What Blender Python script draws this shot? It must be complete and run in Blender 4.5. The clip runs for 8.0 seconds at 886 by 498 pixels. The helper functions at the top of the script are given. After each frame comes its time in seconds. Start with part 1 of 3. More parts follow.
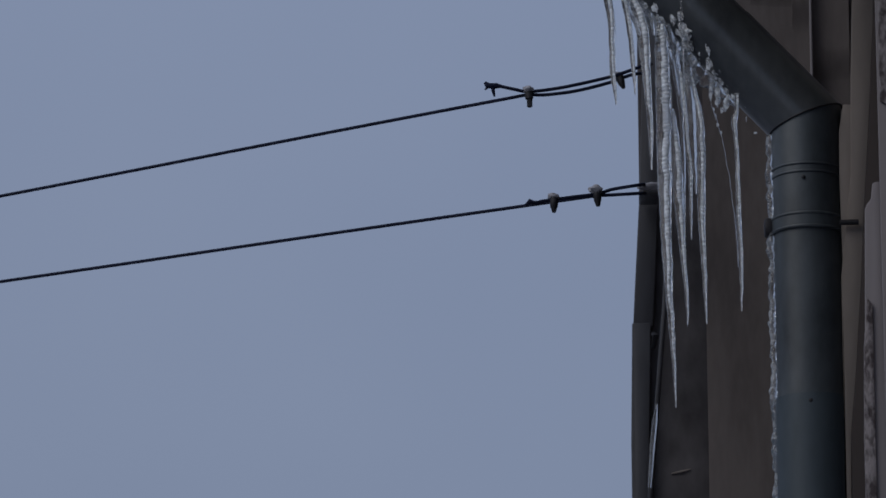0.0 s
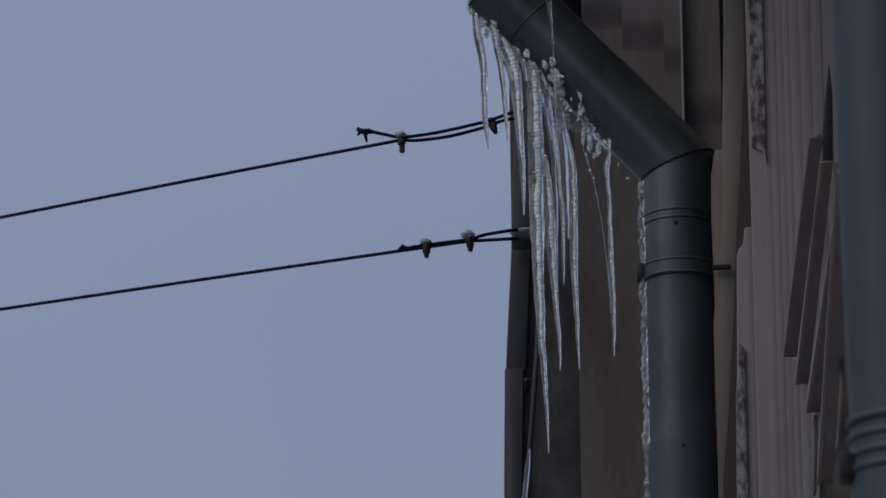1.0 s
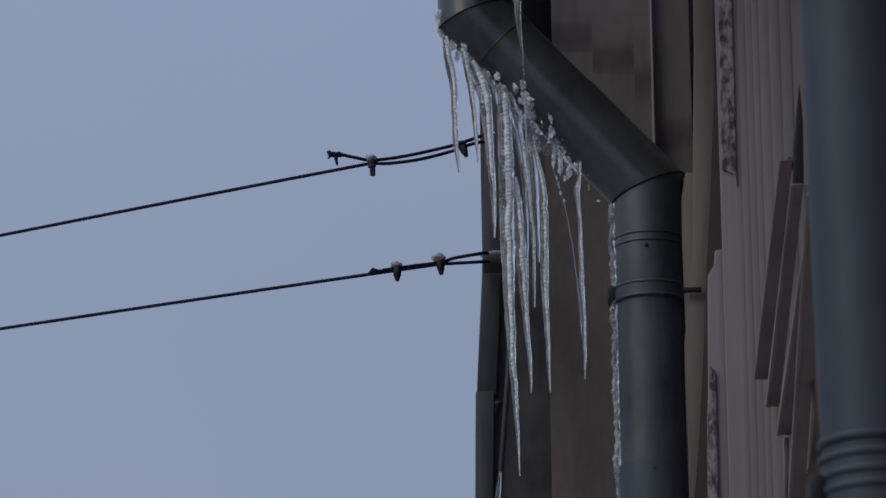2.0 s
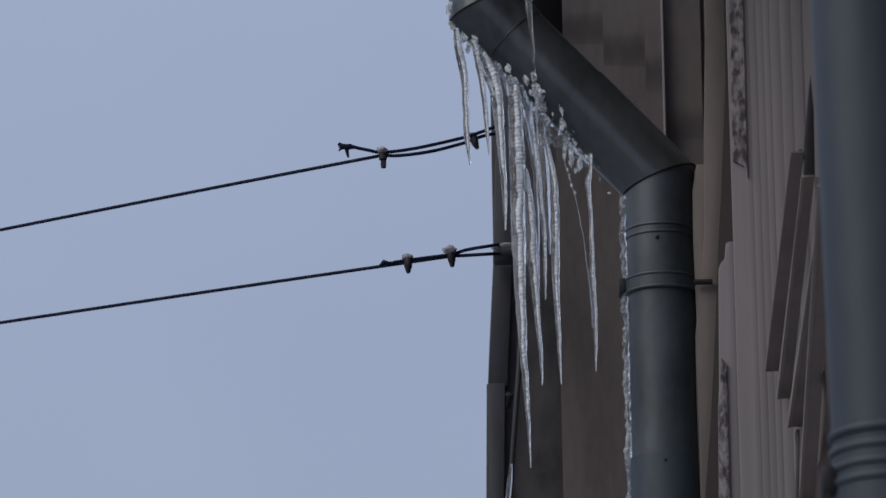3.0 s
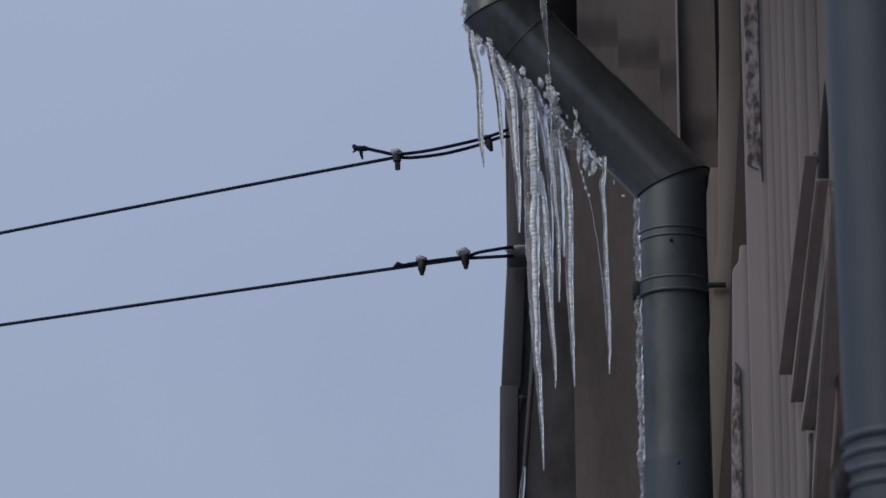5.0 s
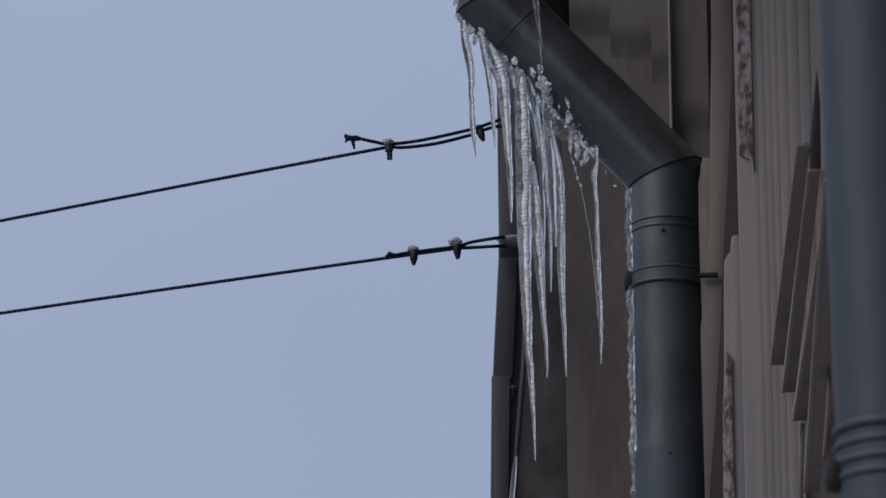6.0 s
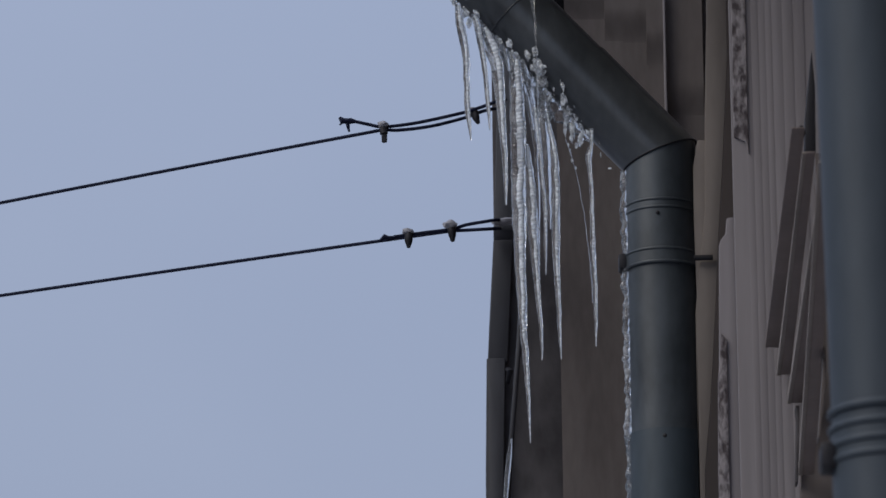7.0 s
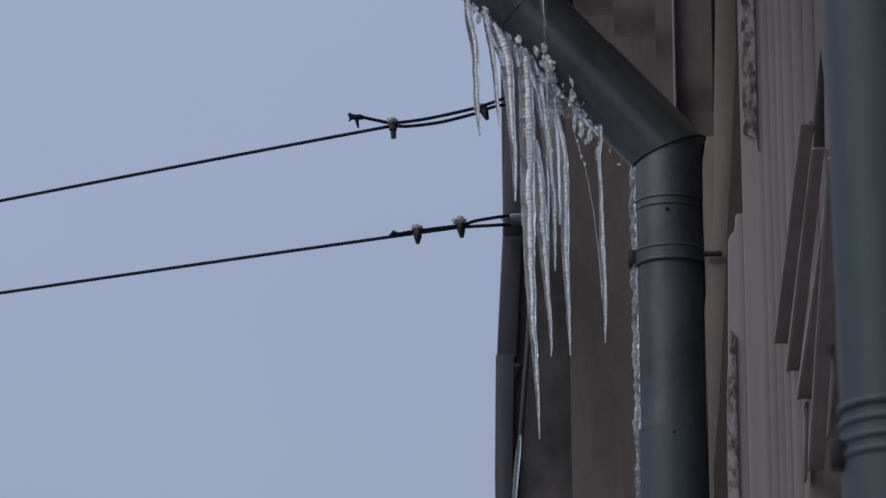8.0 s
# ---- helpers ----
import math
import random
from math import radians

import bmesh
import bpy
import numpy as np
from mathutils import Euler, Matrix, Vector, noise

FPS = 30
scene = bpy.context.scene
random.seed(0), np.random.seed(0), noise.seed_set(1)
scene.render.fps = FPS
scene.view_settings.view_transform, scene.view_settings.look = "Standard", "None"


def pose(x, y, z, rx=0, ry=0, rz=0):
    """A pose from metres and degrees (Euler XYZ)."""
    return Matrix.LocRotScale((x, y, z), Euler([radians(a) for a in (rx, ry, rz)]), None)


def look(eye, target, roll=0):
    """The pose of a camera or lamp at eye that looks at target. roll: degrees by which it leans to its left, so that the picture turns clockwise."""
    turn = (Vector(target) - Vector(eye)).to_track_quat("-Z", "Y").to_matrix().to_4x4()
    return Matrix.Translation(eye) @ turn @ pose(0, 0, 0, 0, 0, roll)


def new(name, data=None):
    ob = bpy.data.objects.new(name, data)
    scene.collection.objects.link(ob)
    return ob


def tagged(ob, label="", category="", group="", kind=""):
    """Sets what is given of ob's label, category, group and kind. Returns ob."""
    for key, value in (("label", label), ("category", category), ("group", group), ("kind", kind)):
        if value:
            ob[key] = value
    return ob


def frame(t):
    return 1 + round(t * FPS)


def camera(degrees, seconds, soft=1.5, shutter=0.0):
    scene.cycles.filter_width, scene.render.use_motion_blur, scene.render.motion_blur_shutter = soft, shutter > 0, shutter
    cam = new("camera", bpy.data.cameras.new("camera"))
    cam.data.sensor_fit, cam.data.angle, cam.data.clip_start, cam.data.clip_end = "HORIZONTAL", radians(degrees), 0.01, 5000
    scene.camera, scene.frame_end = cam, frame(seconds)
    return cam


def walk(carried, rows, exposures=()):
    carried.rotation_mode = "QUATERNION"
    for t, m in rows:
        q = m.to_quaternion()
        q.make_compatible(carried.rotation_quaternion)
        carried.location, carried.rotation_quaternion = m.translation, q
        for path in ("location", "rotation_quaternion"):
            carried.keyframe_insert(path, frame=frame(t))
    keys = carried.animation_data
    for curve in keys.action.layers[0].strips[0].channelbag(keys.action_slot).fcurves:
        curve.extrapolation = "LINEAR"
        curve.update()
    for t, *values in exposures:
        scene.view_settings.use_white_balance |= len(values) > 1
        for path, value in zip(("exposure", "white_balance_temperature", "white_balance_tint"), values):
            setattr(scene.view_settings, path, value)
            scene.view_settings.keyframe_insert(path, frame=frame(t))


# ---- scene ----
# Handheld long lens, standing on the pavement close to the facade, looking up along it.
cam = camera(8.6, 8.0, soft=1.5)
cam.data.dof.use_dof, cam.data.dof.focus_distance, cam.data.dof.aperture_fstop = True, 11.6, 17.0
EYE = (0.0, 0.0, 1.6)
ROWS = [  # seconds, yaw, pitch, lean
    (0.0, 1.457, 15.727, -0.319), (0.5, 0.692, 15.906, -0.612), (1.0, 0.164, 16.158, -0.748), (1.5, -0.107, 16.327, -0.913),
    (1.7, -0.154, 16.379, -0.92), (2.8, -0.035, 16.331, -0.94), (3.0, -0.024, 16.303, -0.92), (3.5, 0.000, 16.300, -0.80),
    (4.0, 0.042, 16.300, -0.703), (4.5, 0.111, 16.290, -0.672), (4.7, 0.127, 16.330, -0.665), (5.8, 0.042, 16.260, -0.63),
    (6.0, 0.034, 16.226, -0.614), (6.5, 0.001, 16.091, -0.626), (7.0, -0.016, 16.057, -0.685), (7.5, 0.017, 16.099, -0.676),
    (8.0, 0.077, 16.020, -0.656),
]


def heading(yaw, pitch, lean):
    a, b = radians(yaw), radians(pitch)
    ahead = Vector((-math.sin(a) * math.cos(b), math.cos(a) * math.cos(b), math.sin(b)))
    return look(EYE, Vector(EYE) + 10 * ahead, lean)


walk(cam, [(t, heading(a, b, c)) for t, a, b, c in ROWS],
     exposures=[(0.0, -0.60, 6220, 10), (0.5, -0.57, 6250, 10), (1.0, -0.52, 6300, 10), (1.7, -0.45, 6350, 10), (2.8, -0.03, 6500, 10), (4.5, 0.0, 6500, 10), (8.0, 0.0, 6500, 10)])

# ---- overcast winter light ----
world = bpy.data.worlds.new("overcast_sky")
scene.world = world
world.use_nodes = True
wn, wl = world.node_tree.nodes, world.node_tree.links
wn.clear()
sky = wn.new("ShaderNodeTexSky")
sky.sky_type, sky.sun_disc = "NISHITA", False
sky.sun_elevation, sky.sun_rotation = radians(40), radians(235)
clear_sky = wn.new("ShaderNodeBackground")
clear_sky.inputs["Strength"].default_value = 0.008
wl.new(sky.outputs[0], clear_sky.inputs[0])
cloud = wn.new("ShaderNodeBackground")
coord, cloud_noise, cloud_ramp = wn.new("ShaderNodeTexCoord"), wn.new("ShaderNodeTexNoise"), wn.new("ShaderNodeValToRGB")
cloud_noise.inputs["Scale"].default_value, cloud_noise.inputs["Detail"].default_value = 7.0, 3.0
wl.new(coord.outputs["Generated"], cloud_noise.inputs["Vector"])
wl.new(cloud_noise.outputs[0], cloud_ramp.inputs[0])
cloud_ramp.color_ramp.elements[0].position, cloud_ramp.color_ramp.elements[1].position = 0.3, 0.7
cloud_ramp.color_ramp.elements[0].color = (0.297, 0.354, 0.497, 1)
cloud_ramp.color_ramp.elements[1].color = (0.330, 0.388, 0.530, 1)
wl.new(cloud_ramp.outputs[0], cloud.inputs[0])
# an overcast sky is brightest overhead: (1 + 2 sin elevation), one at the height of the view
height, upward, overcast = wn.new("ShaderNodeSeparateXYZ"), wn.new("ShaderNodeMath"), wn.new("ShaderNodeMath")
upward.operation, overcast.operation = "MAXIMUM", "MULTIPLY_ADD"
upward.inputs[1].default_value = 0.0
overcast.inputs[1].default_value, overcast.inputs[2].default_value = 2 / 1.56, 1 / 1.56
wl.new(coord.outputs["Generated"], height.inputs[0])
wl.new(height.outputs["Z"], upward.inputs[0])
wl.new(upward.outputs[0], overcast.inputs[0])
wl.new(overcast.outputs[0], cloud.inputs["Strength"])
both, world_out = wn.new("ShaderNodeAddShader"), wn.new("ShaderNodeOutputWorld")
wl.new(clear_sky.outputs[0], both.inputs[0])
wl.new(cloud.outputs[0], both.inputs[1])
wl.new(both.outputs[0], world_out.inputs[0])
sun = new("sun", bpy.data.lights.new("sun", "SUN"))
sun.data.energy, sun.data.angle, sun.data.color = 1.5, radians(42), (1.0, 0.92, 0.81)
sun.matrix_world = look((-6.3, -4.4, 6.4), (0, 0, 0))


# ---- materials ----
def material(name, dark, light, rough=0.6, metal=0.0, grain=40.0, stain=3.0, stretch=1.0, bump=0.15, depth=0.004, spread=0.5):
    """Two colours mixed by stains and fine grain; stretch draws the pattern out along z."""
    m = bpy.data.materials.new(name)
    m.use_nodes = True
    n, l = m.node_tree.nodes, m.node_tree.links
    shader = n["Principled BSDF"]
    place, scale = n.new("ShaderNodeTexCoord"), n.new("ShaderNodeMapping")
    scale.inputs["Scale"].default_value = (1, 1, 1 / stretch)
    l.new(place.outputs["Object"], scale.inputs[0])
    big, fine = n.new("ShaderNodeTexNoise"), n.new("ShaderNodeTexNoise")
    big.inputs["Scale"].default_value, big.inputs["Detail"].default_value = stain, 5
    fine.inputs["Scale"].default_value, fine.inputs["Detail"].default_value = grain, 6
    for x in (big, fine):
        l.new(scale.outputs[0], x.inputs["Vector"])
    add = n.new("ShaderNodeMath")
    add.operation = "MULTIPLY_ADD"
    add.inputs[1].default_value = 0.35
    l.new(fine.outputs[0], add.inputs[0])
    l.new(big.outputs[0], add.inputs[2])
    ramp = n.new("ShaderNodeValToRGB")
    ramp.color_ramp.elements[0].position, ramp.color_ramp.elements[1].position = 0.67 - spread / 2, 0.67 + spread / 2
    ramp.color_ramp.elements[0].color, ramp.color_ramp.elements[1].color = (*dark, 1), (*light, 1)
    l.new(add.outputs[0], ramp.inputs[0])
    l.new(ramp.outputs[0], shader.inputs["Base Color"])
    shader.inputs["Roughness"].default_value, shader.inputs["Metallic"].default_value = rough, metal
    relief = n.new("ShaderNodeBump")
    relief.inputs["Strength"].default_value, relief.inputs["Distance"].default_value = bump, depth
    l.new(add.outputs[0], relief.inputs["Height"])
    l.new(relief.outputs[0], shader.inputs["Normal"])
    return m


def ice_material(name, cloudy, milk=0.9, rough=0.05, least=0.05, squeeze=2.4, ripple=0.35):
    """Clear ice with milky bands: water-ice refraction, white for air trapped between the growth rings and for glints
    of sky.
    """
    m = bpy.data.materials.new(name)
    m.use_nodes = True
    n, l = m.node_tree.nodes, m.node_tree.links
    shader, out = n["Principled BSDF"], n["Material Output"]
    shader.inputs["Base Color"].default_value = (0.96, 0.965, 0.97, 1)
    shader.inputs["Roughness"].default_value, shader.inputs["IOR"].default_value = rough, 1.31
    shader.inputs["Transmission Weight"].default_value = 1.0
    white, through_light, air = n.new("ShaderNodeBsdfDiffuse"), n.new("ShaderNodeBsdfTranslucent"), n.new("ShaderNodeMixShader")
    for x in (white, through_light):
        x.inputs["Color"].default_value = (milk * 0.90, milk * 0.95, milk, 1)
    air.inputs[0].default_value = 0.2
    l.new(white.outputs[0], air.inputs[1])
    l.new(through_light.outputs[0], air.inputs[2])
    place, scale = n.new("ShaderNodeTexCoord"), n.new("ShaderNodeMapping")
    scale.inputs["Scale"].default_value = (1, 1, squeeze)
    l.new(place.outputs["Object"], scale.inputs[0])
    veins, pockets = n.new("ShaderNodeTexNoise"), n.new("ShaderNodeTexNoise")
    veins.inputs["Scale"].default_value, veins.inputs["Detail"].default_value = 75, 4
    pockets.inputs["Scale"].default_value, pockets.inputs["Detail"].default_value = 16, 3
    l.new(scale.outputs[0], veins.inputs["Vector"])
    l.new(place.outputs["Object"], pockets.inputs["Vector"])
    amount = n.new("ShaderNodeMath")
    amount.operation = "MULTIPLY_ADD"
    amount.inputs[1].default_value = 0.7
    l.new(pockets.outputs[0], amount.inputs[0])
    l.new(veins.outputs[0], amount.inputs[2])
    ramp = n.new("ShaderNodeValToRGB")
    ramp.color_ramp.elements[0].position, ramp.color_ramp.elements[1].position = 0.78, 0.96
    ramp.color_ramp.elements[0].color, ramp.color_ramp.elements[1].color = (least,) * 3 + (1,), (cloudy,) * 3 + (1,)
    l.new(amount.outputs[0], ramp.inputs[0])
    mix, relief = n.new("ShaderNodeMixShader"), n.new("ShaderNodeBump")
    relief.inputs["Strength"].default_value, relief.inputs["Distance"].default_value = ripple, 0.003
    l.new(veins.outputs[0], relief.inputs["Height"])
    for x in (shader, white):
        l.new(relief.outputs[0], x.inputs["Normal"])
    l.new(ramp.outputs[0], mix.inputs[0])
    l.new(shader.outputs[0], mix.inputs[1])
    l.new(air.outputs[0], mix.inputs[2])
    l.new(mix.outputs[0], out.inputs["Surface"])
    return m


ZINC = material("painted_zinc", (0.017, 0.020, 0.023), (0.076, 0.084, 0.090), 0.28, 0.15, 60, 9, 2.0, 0.12, 0.002)
ZINC_DULL = material("dull_painted_zinc", (0.024, 0.031, 0.038), (0.078, 0.093, 0.107), 0.48, 0.1, 60, 9, 2.0, 0.12, 0.002)
ZINC_NEAR = material("painted_zinc_blue", (0.031, 0.041, 0.053), (0.057, 0.072, 0.090), 0.55, 0.1, 60, 4, 4.0, 0.06, 0.002)
ZINC_LOW = material("painted_zinc_paler", (0.042, 0.056, 0.069), (0.073, 0.093, 0.112), 0.52, 0.1, 60, 5, 3.0, 0.1, 0.002)
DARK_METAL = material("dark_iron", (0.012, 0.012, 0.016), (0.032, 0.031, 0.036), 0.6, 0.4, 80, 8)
FLASHING = material("grey_flashing", (0.026, 0.027, 0.032), (0.063, 0.064, 0.074), 0.6, 0.1, 50, 4, 4.0)
# near-black, mottled tone that gives the recessed corner strip and core their darkness
SHADOW_BOARD = material("near_black_boards", (0.030, 0.027, 0.030), (0.091, 0.085, 0.089), 0.85, 0, 40, 14, 1.8, 0.3)
BROWN = material("brown_painted_boards", (0.073, 0.061, 0.058), (0.132, 0.114, 0.108), 0.75, 0, 60, 5.5, 3.5, 0.06, 0.004, 0.38)
BEIGE = material("beige_plaster", (0.178, 0.157, 0.143), (0.254, 0.224, 0.205), 0.85, 0, 50, 4, 3.0, 0.25)
PALE = material("pale_plaster", (0.174, 0.162, 0.171), (0.252, 0.235, 0.247), 0.85, 0, 70, 6, 14.0, 0.2)
PEELING = material("peeling_plaster", (0.061, 0.050, 0.054), (0.261, 0.242, 0.251), 0.9, 0, 160, 62, 1.8, 0.8, 0.008, 0.2)
UMBER = material("dark_umber_paint", (0.144, 0.117, 0.108), (0.204, 0.167, 0.155), 0.8, 0, 50, 5, 3.0, 0.2)
# brown lowered well below the boards' tone, to carry a deep gap's shade
REVEAL = material("shaded_brown_reveal", (0.020, 0.015, 0.014), (0.036, 0.027, 0.025), 0.8, 0, 50, 4, 4.0, 0.15)
FACADE = material("weathered_plaster", (0.22, 0.20, 0.19), (0.32, 0.29, 0.275), 0.88, 0, 40, 1.2, 2.0, 0.3)
WIRE = material("black_cable", (0.006, 0.008, 0.022), (0.013, 0.017, 0.040), 0.8, 0, 120, 20, 1.0, 0.0)
SNOW = material("packed_snow", (0.209, 0.209, 0.235), (0.348, 0.348, 0.374), 0.8, 0, 60, 10, 1.0, 0.5)
ASPHALT = material("trampled_snow", (0.22, 0.22, 0.225), (0.52, 0.52, 0.53), 0.7, 0, 30, 0.6, 1.0, 0.4)
ROOFING = material("roof_sheet", (0.07, 0.055, 0.05), (0.12, 0.09, 0.08), 0.6, 0.2, 30, 2)
ICE = ice_material("icicle_ice", 0.22, 1.0, 0.03, 0.02)
# white ice for veins that paint in the icicles' bright, sky-refracting side
CORE = ice_material("bright_vein_ice", 1.0, 1.0, 0.02, 0.5, 2.4, 0.8)
ICE_CLEAR = ice_material("clear_ice", 0.15, 0.95, 0.04, 0.01)
RIME = ice_material("rime_ice", 0.34, 0.9, 0.10, 0.05, 1.0, 0.6)
FROST = ice_material("frosted_ice", 0.95, 1.0, 0.08, 0.25, 1.0)


WIRE.node_tree.nodes["Principled BSDF"].inputs["Specular IOR Level"].default_value = 0.15
ZINC.node_tree.nodes["Principled BSDF"].inputs["Specular IOR Level"].default_value = 0.85
for painted in (ZINC_NEAR, ZINC_LOW):
    painted.node_tree.nodes["Principled BSDF"].inputs["Specular IOR Level"].default_value = 0.32


# ---- building blocks ----
def mesh_of(name, bm, mat, smooth=True):
    bmesh.ops.recalc_face_normals(bm, faces=bm.faces)
    data = bpy.data.meshes.new(name)
    bm.to_mesh(data)
    bm.free()
    data.materials.append(mat)
    for f in data.polygons:
        f.use_smooth = smooth
    if smooth:
        data.set_sharp_from_angle(angle=radians(38))
    return data


def part(name, bm, mat, parent=None, label="", smooth=True):
    ob = new(name, mesh_of(name, bm, mat, smooth))
    if parent:
        ob.parent = parent
    return tagged(ob, label)


def thing(name, label, category, group="", kind=""):
    return tagged(new(name), label, category, group, kind)


def box(x0, x1, y0, y1, z0, z1, bevel=0.004, bm=None):
    b = bmesh.new()
    bmesh.ops.create_cube(b, size=1, matrix=Matrix.Translation(((x0 + x1) / 2, (y0 + y1) / 2, (z0 + z1) / 2)) @ Matrix.Diagonal((x1 - x0, y1 - y0, z1 - z0, 1)))
    if bevel:
        bmesh.ops.bevel(b, geom=list(b.edges), offset=bevel, segments=2, affect="EDGES", profile=0.5)
    return b


def prism(outline, y0, y1, bevel=0.003, splay=0.0):
    """A solid whose face outline is given in x and z, drawn from y0 to y1, with splayed sides."""
    b = bmesh.new()
    front = b.faces.new([b.verts.new((x, y0, z)) for x, z in outline])
    made = bmesh.ops.extrude_face_region(b, geom=[front])
    bmesh.ops.translate(b, vec=(splay * (y1 - y0), y1 - y0, 0), verts=[v for v in made["geom"] if isinstance(v, bmesh.types.BMVert)])
    if bevel:
        bmesh.ops.bevel(b, geom=list(b.edges), offset=bevel, segments=2, affect="EDGES", profile=0.5)
    return b


def tube(points, radii, sides=16, wobble=0.0, seed=0, flat=1.0):
    """A round body along points, with a radius at each and closed ends; wobble makes it uneven."""
    b = bmesh.new()
    pts = [Vector(p) for p in points]
    rings = []
    for i, p in enumerate(pts):
        way = (pts[min(i + 1, len(pts) - 1)] - pts[max(i - 1, 0)]).normalized()
        side = way.cross(Vector((0, 1, 0)))
        side = side.normalized() if side.length > 0.05 else Vector((1, 0, 0))
        up = way.cross(side).normalized()
        ring = []
        for k in range(sides):
            a = 2 * math.pi * k / sides
            r = radii[i]
            d = side * math.cos(a) + up * math.sin(a) * flat
            if wobble:
                r *= 1 + wobble * noise.noise((p + d * radii[i]) * 70 + Vector((seed * 3.7, seed, 0)))
            ring.append(b.verts.new(p + d * r))
        rings.append(ring)
    for r0, r1 in zip(rings, rings[1:]):
        for k in range(sides):
            b.faces.new((r0[k], r0[(k + 1) % sides], r1[(k + 1) % sides], r1[k]))
    b.faces.new(rings[0])
    b.faces.new(reversed(rings[-1]))
    return b


def mitred(p0, n0, p1, n1, r0, r1=None, sides=48):
    """A pipe from p0 to p1, cut at its ends by planes with normals n0 and n1."""
    r1 = r0 if r1 is None else r1
    p0, p1, n0, n1 = Vector(p0), Vector(p1), Vector(n0).normalized(), Vector(n1).normalized()
    way = (p1 - p0).normalized()
    side = way.cross(Vector((0, 1, 0))).normalized()
    up = way.cross(side).normalized()
    b = bmesh.new()
    ends = []
    for p, n, r in ((p0, n0, r0), (p1, n1, r1)):
        ring = []
        for k in range(sides):
            a = 2 * math.pi * k / sides
            d = side * math.cos(a) * r + up * math.sin(a) * r
            ring.append(b.verts.new(p + d - way * (d.dot(n) / way.dot(n))))
        ends.append(ring)
    for k in range(sides):
        b.faces.new((ends[0][k], ends[0][(k + 1) % sides], ends[1][(k + 1) % sides], ends[1][k]))
    b.faces.new(ends[0])
    b.faces.new(reversed(ends[1]))
    return b


def bead(centre, axis, r, thick, sides=48):
    """A rounded ring pressed round a pipe."""
    b = bmesh.new()
    axis = Vector(axis).normalized()
    side = axis.cross(Vector((0, 1, 0))).normalized()
    up = axis.cross(side).normalized()
    rings = []
    for k in range(sides):
        a = 2 * math.pi * k / sides
        d = side * math.cos(a) + up * math.sin(a)
        rings.append([b.verts.new(Vector(centre) + d * (r + thick * math.cos(c)) + axis * thick * math.sin(c)) for c in [math.pi * 2 * j / 8 for j in range(8)]])
    for k in range(sides):
        for j in range(8):
            b.faces.new((rings[k][j], rings[(k + 1) % sides][j], rings[(k + 1) % sides][(j + 1) % 8], rings[k][(j + 1) % 8]))
    return b


def mitre_seam(centre, axis, n, r, thick, sides=56):
    """A folded rim where two pipe lengths meet at a slanted cut with normal n."""
    axis, n = Vector(axis).normalized(), Vector(n).normalized()
    side = axis.cross(Vector((0, 1, 0))).normalized()
    up = axis.cross(side).normalized()
    b = bmesh.new()
    rings = []
    for k in range(sides):
        a = 2 * math.pi * k / sides
        d = side * math.cos(a) + up * math.sin(a)
        d = d - axis * (d.dot(n) / axis.dot(n))
        rings.append([b.verts.new(Vector(centre) + d * r + d.normalized() * thick * math.cos(c) + n * thick * 0.7 * math.sin(c)) for c in [math.pi * 2 * j / 8 for j in range(8)]])
    for k in range(sides):
        for j in range(8):
            b.faces.new((rings[k][j], rings[(k + 1) % sides][j], rings[(k + 1) % sides][(j + 1) % 8], rings[k][(j + 1) % 8]))
    return b


def ball(centre, r, squash=(1, 1, 1), rough=0.0, seed=0, levels=2):
    b = bmesh.new()
    bmesh.ops.create_icosphere(b, subdivisions=levels, radius=1)
    for v in b.verts:
        k = 1 + rough * noise.noise(v.co * 1.7 + Vector((seed * 5.1, 0, seed)))
        v.co = Vector(centre) + Vector((v.co.x * squash[0], v.co.y * squash[1], v.co.z * squash[2])) * r * k
    return b


def merge(*parts):
    """Joins bmeshes into the first."""
    first = parts[0]
    for other in parts[1:]:
        data = bpy.data.meshes.new("joining")
        other.to_mesh(data)
        other.free()
        first.from_mesh(data)
        bpy.data.meshes.remove(data)
    return first


# ---- the street and the walls that close it ----
ground = bmesh.new()
bmesh.ops.create_grid(ground, x_segments=20, y_segments=20, size=900)
tagged(part("ground", ground, ASPHALT), "street under trampled grey snow and slush", "ground", kind="structure")
# added out of view: holds the wire ends and limits sky from the left
tagged(part("wall_opposite", box(-11.6, -11.0, -12, 40, 0.0, 7.2, 0.02), FACADE), "plain plastered wall added out of view across the street", "wall", kind="structure")

TOP = 5.9  # underside of the eaves
# near facade: main wall, set back behind the pilaster
tagged(part("wall_facade", box(0.72, 1.3, -6, 10.25, 0.0, TOP, 0.01), FACADE), "weathered plaster facade seen along its length", "wall", kind="structure")
tagged(part("wall_recess", prism([(0.53, 0), (1.3, 0), (1.3, TOP), (0.53, TOP)], 11.0, 12.19, 0.004, 0.05), BROWN), "dark brown recessed strip of the facade", "wall", kind="structure")

# pilaster with vertical mouldings facing the street
pilaster = thing("pilaster", "pale plaster pilaster with fine vertical mouldings and peeling edges", "pilaster", kind="structure")
KX, KY = 0.5304, 10.25
part("shaft", prism([(KX, 0), (1.0, 0), (1.0, TOP), (KX, TOP)], KY, 10.7, 0.003, 0.055), PALE, pilaster)
RIBS = (0.5581, 0.5704, 0.5837, 0.5970, 0.6083, 0.6278, 0.6473, 0.6678)
